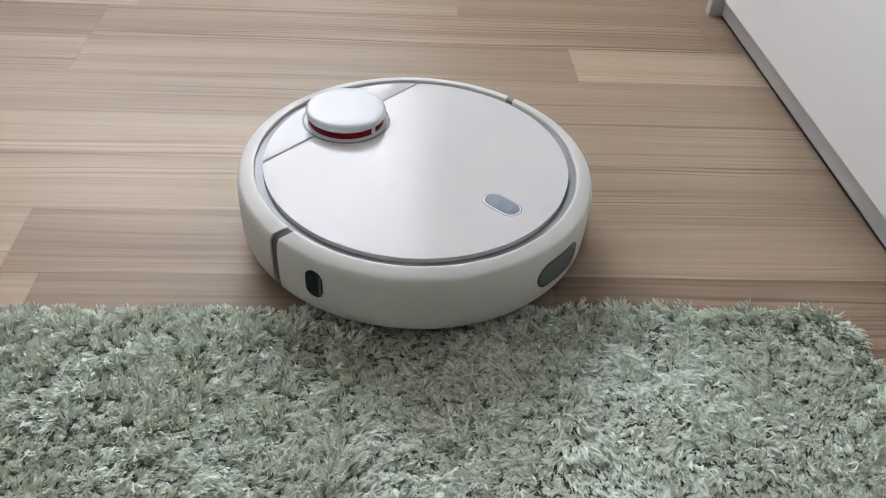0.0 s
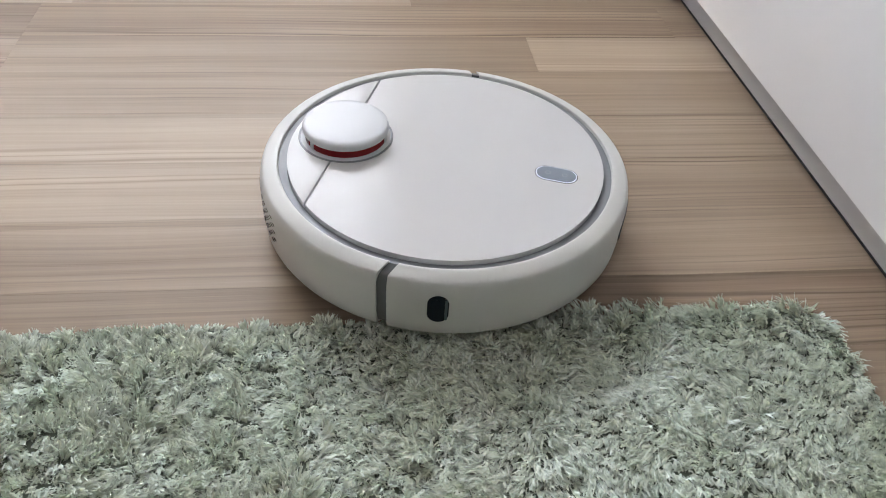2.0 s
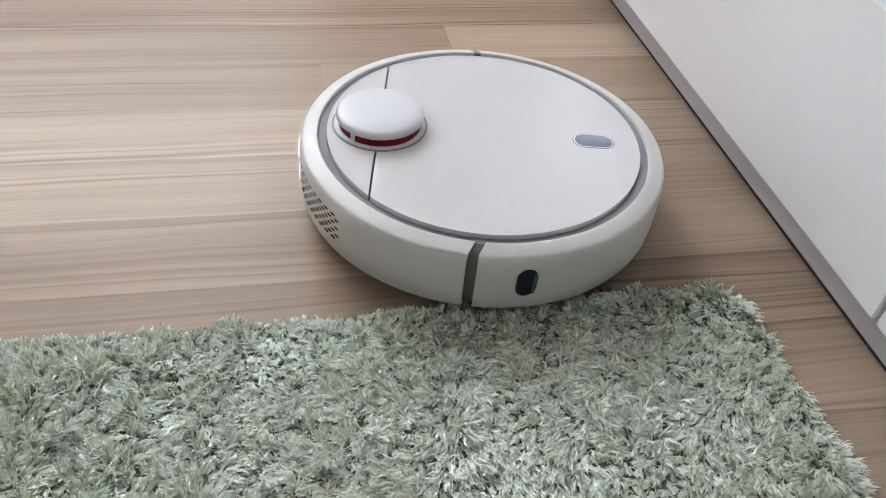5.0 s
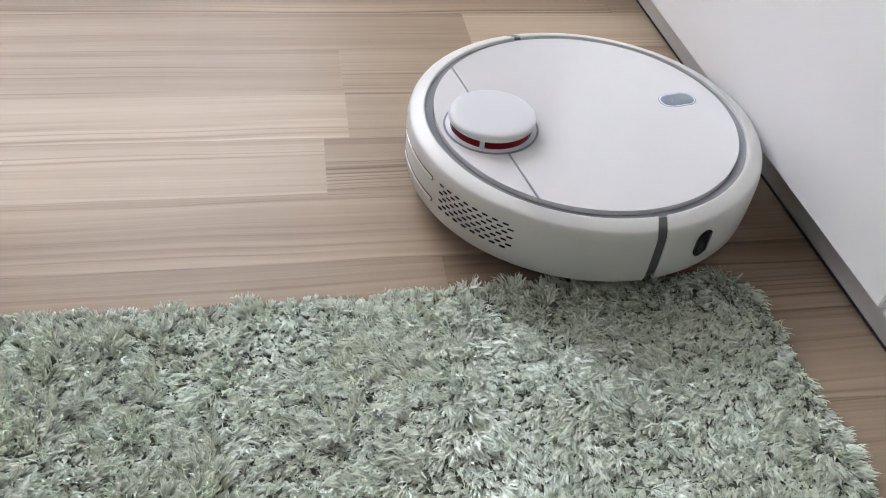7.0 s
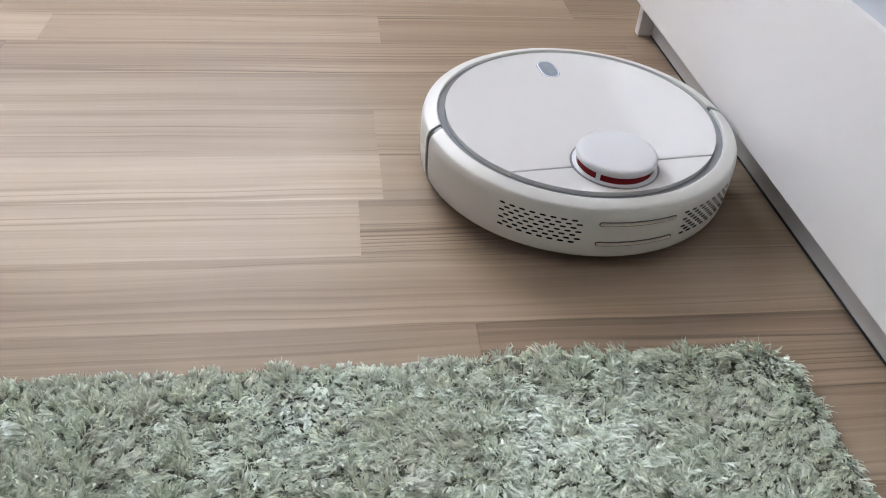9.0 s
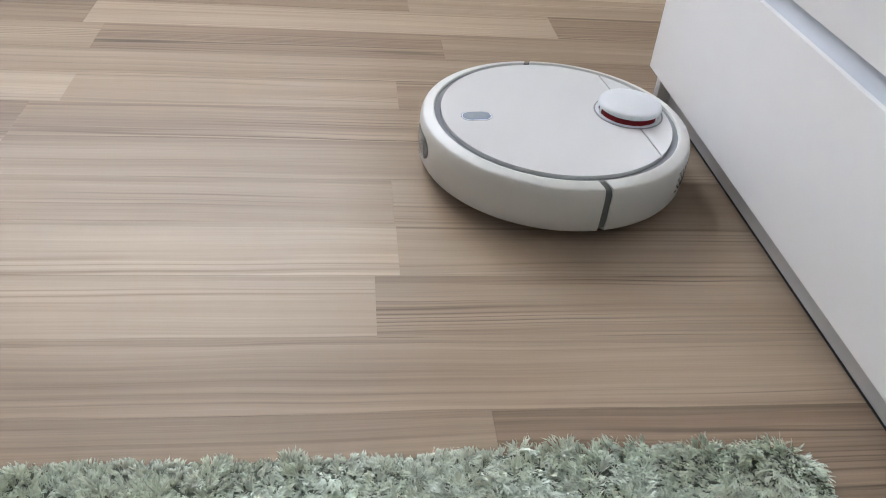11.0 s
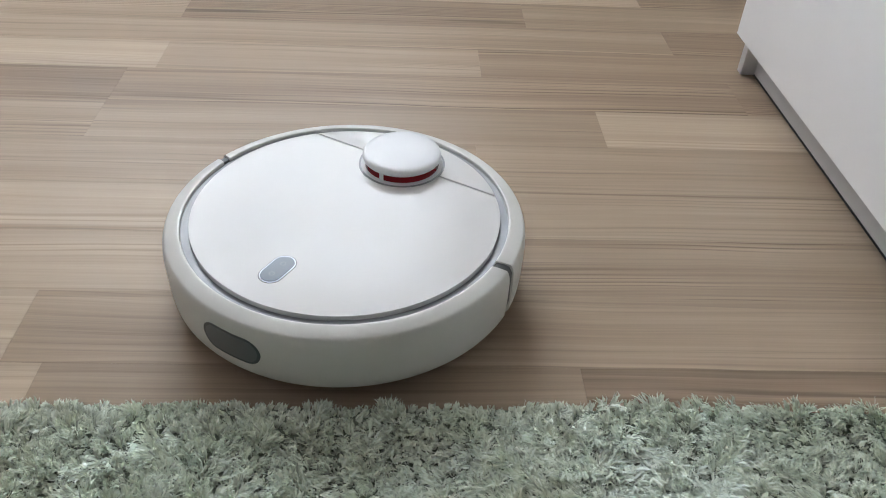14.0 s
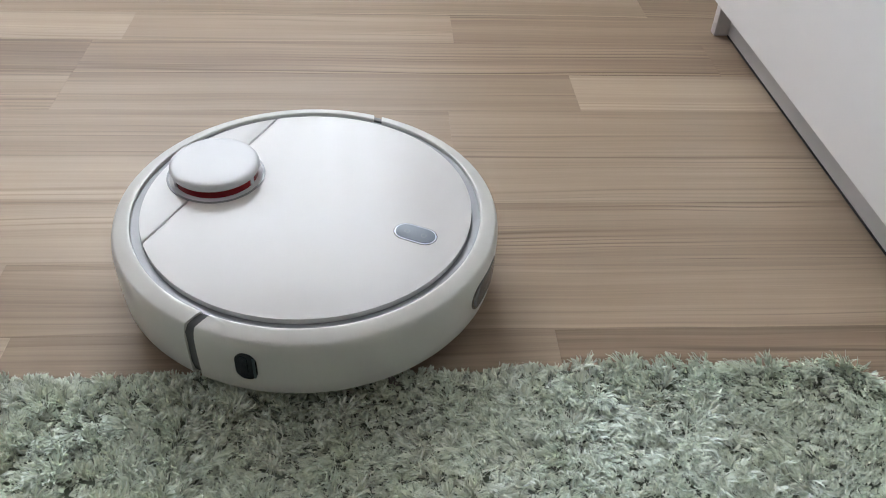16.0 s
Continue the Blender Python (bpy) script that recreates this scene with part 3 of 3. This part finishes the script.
def rug():
    root = tagged(new("shaggy_rug"), "sage green shaggy pile rug on the laminate floor", "rug")
    part("backing", prism(rounded_plan(*RUG, RUG_R), 0.001, 0.006), BACKING, root, "woven rug backing", smooth=0)
    rng = np.random.default_rng(11)
    x0, y0, x1, y1 = RUG
    near = (-0.36, 0.74)   # the dense part of the pile

    def sow(ax, ay, bx, by, pitch):
        nx, ny = int((bx - ax) / pitch), int((by - ay) / pitch)
        gx, gy = np.meshgrid(np.arange(nx), np.arange(ny))
        px = ax + (gx.ravel() + rng.uniform(0, 1, gx.size)) * pitch
        py = ay + (gy.ravel() + rng.uniform(0, 1, gx.size)) * pitch
        qx, qy = np.clip(px, x0 + RUG_R, x1 - RUG_R), np.clip(py, y0 + RUG_R, y1 - RUG_R)
        ok = np.hypot(px - qx, py - qy) < RUG_R
        return px[ok], py[ok]

    a = sow(near[0], near[1], x1, y1, 0.00162)   # yarn ends
    d = sow(near[0], near[1], x1, y1, 0.00200)   # loose fibres between them
    b = sow(x0, near[1], near[0], y1, 0.0042)
    c = sow(x0, y0, x1, near[1], 0.0044)
    px, py = (np.concatenate([q[i] for q in (a, d, b, c)]) for i in (0, 1))
    wide = np.concatenate([np.full(q[0].size, w) for q, w in ((a, 0.00096), (d, 0.0005), (b, 0.0024), (c, 0.0025))])
    loose = np.concatenate([np.full(q[0].size, w) for q, w in ((a, 0.0), (d, 1.0), (b, 0.0), (c, 0.0))])
    n = px.size
    wide *= rng.uniform(0.7, 1.25, n)
    # every strand grows from a small tuft that leans its own way and fans out
    cell = 0.0062
    cj = np.floor(py / cell).astype(int)
    ci = np.floor(px / cell - 0.5 * (cj % 2)).astype(int)
    table = rng.uniform(0, 1, (6, 1021))
    key = (ci * 73 + cj * 179 + (ci * cj) % 31 * 17) % 1021
    mx = (ci + 0.5 + 0.5 * (cj % 2) + 0.6 * (table[3][key] - 0.5)) * cell
    my = (cj + 0.5 + 0.6 * (table[4][key] - 0.5)) * cell
    ox, oy = px - mx, py - my
    dense = (px > near[0]) & (py > near[1])
    px, py = np.where(dense, mx + ox * 0.58, px), np.where(dense, my + oy * 0.58, py)
    f1, f2, f3, f4 = (smooth_field(s, c) for s, c in ((1, 0.11), (2, 0.11), (3, 0.03), (4, 0.03)))
    ta, tl = 2 * np.pi * table[0][key], 0.15 + 0.85 * table[1][key]
    flat = np.clip((px - 0.02) / 0.28, 0, 1.25)   # trodden flatter towards the chest of drawers
    lx = tl * np.cos(ta) + 0.40 * f1(px, py) + 0.48 * f3(px, py) + (0.20 + 0.30 * loose) * rng.normal(size=n) + 40 * ox + 0.15 - 0.75 * flat
    ly = tl * np.sin(ta) + 0.40 * f2(px, py) + 0.38 * f4(px, py) + (0.20 + 0.30 * loose) * rng.normal(size=n) + 40 * oy - 0.20 - 0.60 * flat
    edge_y, edge_x = np.clip(1 - (y1 - py) / 0.03, 0, 1), np.clip(1 - (x1 - px) / 0.03, 0, 1)
    ly += 0.9 * edge_y
    lx += 1.0 * edge_x
    # the far right corner was never trodden: it stands taller
    fresh = np.clip((px - 0.16) / 0.2, 0, 1) * np.clip(1.4 - (y1 - py) / 0.05, 0, 1) + np.clip(1.2 - (x1 - px) / 0.03, 0, 1)
    fresh = np.minimum(fresh, 1)
    lx, ly = lx * (1 - 0.5 * fresh) + 0.35 * edge_x, ly * (1 - 0.5 * fresh)
    py = py + 0.006 * fresh * edge_y
    lean = np.hypot(lx, ly) + 1e-6
    lean2 = np.minimum(lean, 2.8)
    dx, dy = lx / lean, ly / lean
    length = (0.0118 + 0.0012 * flat) * (0.72 + 0.46 * table[2][key] + 0.12 * rng.normal(size=n) + 0.30 * smooth_field(31, 0.014)(px, py) + 0.05 * loose)
    length = np.maximum(length, 0.007) * (1 - 0.30 * np.maximum(edge_x, edge_y)) * (1 + 0.20 * fresh)
    th = np.arctan(0.22 + 0.55 * flat * (1 - fresh) + lean2 * (1.35 + 0.60 * flat))
    # spine points: the strand starts steep and bends over
    sp = [np.stack([px, py, np.full(n, 0.004)], 1)]
    for k, (share, bend) in enumerate(((0.46, 0.46), (0.32, 1.0), (0.22, 1.3))):
        t = np.minimum(th * bend, 1.45)
        w = rng.normal(size=(n, 2)) * (0.16, 0.26, 0.48)[k]
        d = np.stack([dx * np.sin(t) + w[:, 0], dy * np.sin(t) + w[:, 1], np.maximum(np.cos(t), 0.06)], 1)
        d /= np.linalg.norm(d, axis=1)[:, None]
        sp.append(sp[-1] + d * (length * share)[:, None])
    tw = rng.uniform(0, 2 * np.pi, n)
    side = np.stack([-dy * np.cos(tw) + dx * np.sin(tw) * 0.4, dx * np.cos(tw) + dy * np.sin(tw) * 0.4, 0.22 * np.sin(tw)], 1)
    side /= np.linalg.norm(side, axis=1)[:, None]
    along = sp[2] - sp[1]
    along /= np.linalg.norm(along, axis=1)[:, None]
    ridge = np.cross(side, along)
    ridge *= np.sign(ridge[:, 2:3] + 1e-9)
    V = []
    for k, taper in enumerate((0.75, 1.0, 0.95)):
        w = (wide * taper)[:, None]
        V += [sp[k] - side * w, sp[k] + ridge * w * 0.40, sp[k] + side * w]
    V.append(sp[3])
    V = np.stack(V, 1)   # n, 10, 3
    quads = np.array([[0, 1, 4, 3], [1, 2, 5, 4], [3, 4, 7, 6], [4, 5, 8, 7]])
    tris = np.array([[6, 7, 9], [7, 8, 9]])
    base = (np.arange(n) * 10)[:, None]
    q = (quads.ravel()[None] + base).reshape(n, 16)
    t = (tris.ravel()[None] + base).reshape(n, 6)
    loops = np.concatenate([q, t], 1).ravel()
    sizes = np.tile([4, 4, 4, 4, 3, 3], n)
    starts = np.concatenate([[0], np.cumsum(sizes)[:-1]])
    me = bpy.data.meshes.new("pile")
    me.vertices.add(n * 10)
    me.loops.add(loops.size)
    me.polygons.add(sizes.size)
    me.vertices.foreach_set("co", V.astype(np.float32).ravel())
    me.loops.foreach_set("vertex_index", loops.astype(np.int32))
    me.polygons.foreach_set("loop_start", starts.astype(np.int32))
    me.update(calc_edges=True)
    me.shade_smooth()
    me.materials.append(YARN)
    pile = new("pile", me)
    pile.parent = root
    tagged(pile, "long soft sage green yarn pile", kind="stuff")
    return root


rug()

# ---------- laminate floor, strip by strip ----------
EDGES = {0: 1.0941, 1: 1.1898, 2: 1.2850, 3: 1.3825, 4: 1.4781, 5: 1.5732, 6: 1.6685, 7: 1.7610, 8: 1.8510, 9: 1.9530, 10: 2.0570}
STEP = 0.0955
# joints that show, and the tone of each strip between them (L light, M middle, D dark)
ROWS = {-1: ((-0.215, 0.267), "LMD"), 0: ((-0.252,), "LM"), 1: ((0.1667,), "LM"), 2: ((0.194,), "LP"), 3: ((0.1925,), "MM"), 4: ((-0.302, 0.3645), "MML"), 5: ((-0.301,), "DD"),
        6: ((-0.262, 0.2115), "LMD"), 7: ((-0.95, 0.523), "MMD"), 8: ((-0.267, 0.298), "MDM"), 9: ((-0.303, 0.512), "DPD"), 10: ((-0.60, 0.250), "MDM")}


def edge_y(k):
    return EDGES[k] if k in EDGES else (EDGES[0] + k * STEP if k < 0 else EDGES[10] + (k - 10) * STEP)


def floor():
    root = tagged(new("floor"), "greige two-strip laminate floor with brushed wood grain", "floor", kind="structure")
    part("underlay", box(ROOM[0], ROOM[1], -0.05, ROOM[2], ROOM[3], -0.004), SUBFLOOR, root, smooth=0)
    rng = random.Random(5)
    for k in range(-39, 24):
        ya, yb = edge_y(k), edge_y(k + 1)
        if ya < ROOM[1] or yb > ROOM[3] + 0.05:
            continue
        yb = min(yb, ROOM[3])
        joints, tones = ROWS.get(k, ((rng.uniform(-0.8, 0.5),), rng.choice(("LM", "MM", "DM", "ML", "MD"))))
        xs, tones = [-99.0, *joints, 99.0], list(tones)
        while xs[1] - 0.95 > ROOM[0]:
            xs.insert(1, xs[1] - rng.uniform(0.85, 1.25))
            tones.insert(0, rng.choice("LMMD"))
        while xs[-2] + 0.75 < ROOM[2]:
            xs.insert(-1, xs[-2] + rng.uniform(0.75, 1.2))
            tones.append(rng.choice("MMD"))
        strips = [(max(a, ROOM[0]), min(b, ROOM[2]), c) for a, b, c in zip(xs, xs[1:], tones) if b > ROOM[0] + 0.01 and a < ROOM[2] - 0.01]
        for xa, xb, tone in strips:
            bm = box(xa + 0.00004, ya + 0.00004, -0.004, xb - 0.00004, yb - 0.00004, 0.0)
            bmesh.ops.bevel(bm, geom=[e for e in bm.edges if min(v.co.z for v in e.verts) > -0.001], offset=0.00012, segments=1, affect="EDGES")
            part("plank", bm, WOOD[tone], root, smooth=0)


floor()


# ---------- what moves ----------
DRIVE = [
    (0.0, 0.1366, 1.1754, 0.0000, -43.3, -0.5, -0.0),
    (0.3, 0.1255, 1.1821, 0.0000, -49.6, -0.3, 0.3),
    (0.5, 0.1246, 1.1854, 0.0000, -43.2, -0.2, 0.5),
    (0.7, 0.1271, 1.1829, 0.0000, -30.9, -0.3, 0.5),
    (1.0, 0.1246, 1.1874, 0.0000, -16.3, -0.4, 0.4),
    (1.3, 0.1426, 1.1809, 0.0005, 0.8, -0.2, 0.3),
    (1.5, 0.1682, 1.1872, 0.0009, -1.0, -0.1, 0.2),
    (1.7, 0.1923, 1.1771, 0.0005, -7.7, -0.1, 0.1),
    (2.0, 0.2075, 1.1825, 0.0000, -19.6, -0.0, -0.1),
    (2.3, 0.1893, 1.1883, 0.0005, -9.2, -0.1, 0.1),
    (2.5, 0.1876, 1.1878, 0.0008, 1.4, -0.1, 0.2),
    (2.7, 0.2101, 1.1886, 0.0007, 12.2, -0.1, 0.2),
    (3.0, 0.2445, 1.1969, 0.0006, 1.8, 0.0, 0.1),
    (3.3, 0.2766, 1.1855, 0.0011, -13.6, 0.1, -0.1),
    (3.5, 0.2974, 1.1815, 0.0015, -24.0, 0.1, -0.2),
    (3.7, 0.3046, 1.1733, 0.0009, -24.9, -0.1, -0.2),
    (4.0, 0.2875, 1.1919, 0.0000, -18.1, -0.3, -0.1),
    (4.2, 0.2864, 1.1949, 0.0000, -7.4, -0.4, 0.2),
    (4.7, 0.3100, 1.1955, 0.0000, -16.0, 0.0, 0.2),
    (5.2, 0.3420, 1.1965, 0.0000, -8.0, 0.0, 0.3),
    (5.8, 0.3810, 1.1980, 0.0000, -6.0, 0.3, 0.4),
    (6.3, 0.4114, 1.1993, 0.0002, 2.0, 0.7, 0.5),
    (6.4, 0.4164, 1.1952, 0.0001, -3.5, 0.3, 0.6),
    (6.5, 0.4216, 1.2005, 0.0000, -10.1, -0.1, 0.6),
    (6.7, 0.4163, 1.1872, 0.0013, -7.7, -0.0, 0.3),
    (6.8, 0.4142, 1.1898, 0.0019, -5.6, 0.0, 0.2),
    (7.0, 0.4169, 1.1975, 0.0032, 10.6, 0.1, -0.1),
    (7.2, 0.4176, 1.1979, 0.0034, 28.7, 0.3, -0.2),
    (7.5, 0.4155, 1.1970, 0.0037, 56.7, 0.5, -0.3),
    (7.8, 0.4153, 1.2075, 0.0032, 76.8, 0.6, -0.4),
    (8.0, 0.4183, 1.2131, 0.0028, 80.6, 0.6, -0.5),
    (8.3, 0.4172, 1.2313, 0.0032, 88.5, 0.7, -0.5),
    (8.5, 0.4164, 1.2400, 0.0035, 92.5, 0.8, -0.5),
    (8.7, 0.4156, 1.2659, 0.0022, 95.8, 0.5, -0.3),
    (9.0, 0.4092, 1.3284, 0.0003, 96.8, 0.0, -0.0),
    (9.2, 0.4066, 1.3693, 0.0002, 95.8, 0.0, 0.0),
    (9.5, 0.4039, 1.4269, 0.0000, 91.2, -0.0, -0.0),
    (9.7, 0.3964, 1.4499, 0.0000, 90.8, 0.0, 0.0),
    (10.0, 0.4024, 1.5050, 0.0001, 97.3, -0.0, -0.0),
    (10.2, 0.3999, 1.5107, 0.0001, 115.3, -0.0, -0.0),
    (10.7, 0.4010, 1.5120, 0.0000, 158.0, 0.0, 0.0),
    (11.2, 0.4005, 1.5110, 0.0000, 202.0, 0.0, 0.0),
    (11.5, 0.3960, 1.5070, 0.0000, 217.0, 0.0, 0.0),
    (11.9, 0.3210, 1.4420, 0.0000, 220.0, 0.0, 0.0),
    (12.3, 0.2339, 1.3673, 0.0000, 219.8, 0.0, 0.0),
    (12.4, 0.2098, 1.3460, 0.0000, 217.8, 0.0, 0.0),
    (12.5, 0.1884, 1.3308, 0.0000, 218.6, 0.0, 0.0),
    (12.7, 0.1366, 1.2976, 0.0000, 216.2, 0.0, 0.0),
    (13.0, 0.1083, 1.2684, 0.0000, 217.6, 0.0, -0.0),
    (13.3, 0.0852, 1.2484, 0.0000, 216.7, 0.0, 0.0),
    (13.5, 0.0673, 1.2367, 0.0000, 217.3, 0.0, -0.0),
    (13.7, 0.0537, 1.2209, 0.0006, 215.6, -0.0, -0.1),
    (14.0, 0.0492, 1.2196, 0.0016, 238.7, -0.1, -0.3),
    (14.2, 0.0509, 1.2112, 0.0020, 256.6, -0.1, 0.0),
    (14.5, 0.0460, 1.1850, 0.0026, 268.3, -0.1, 0.5),
    (14.7, 0.0442, 1.1695, 0.0024, 269.3, -0.5, 0.7),
    (15.0, 0.0464, 1.1730, 0.0020, 283.5, -1.0, 1.0),
    (15.2, 0.0457, 1.1676, 0.0024, 294.7, -0.9, 1.0),
    (15.5, 0.0446, 1.1747, 0.0031, 309.2, -0.7, 0.9),
    (15.7, 0.0480, 1.1718, 0.0033, 319.0, -0.3, 1.0),
    (16.0, 0.0433, 1.1774, 0.0035, 335.4, 0.2, 1.2),
]


def motions():
    walk(robot, [(t, pose(x, y, z, a, 0, 0) @ pose(0, 0, 0, 0, b, 0) @ pose(0, 0, 0, 0, 0, head)) for t, x, y, z, head, a, b in DRIVE])
    walk(side_brush, [(k * 0.25, pose(0.112, -0.088, 0, 0, 0, 80 * k)) for k in range(65)])


motions()
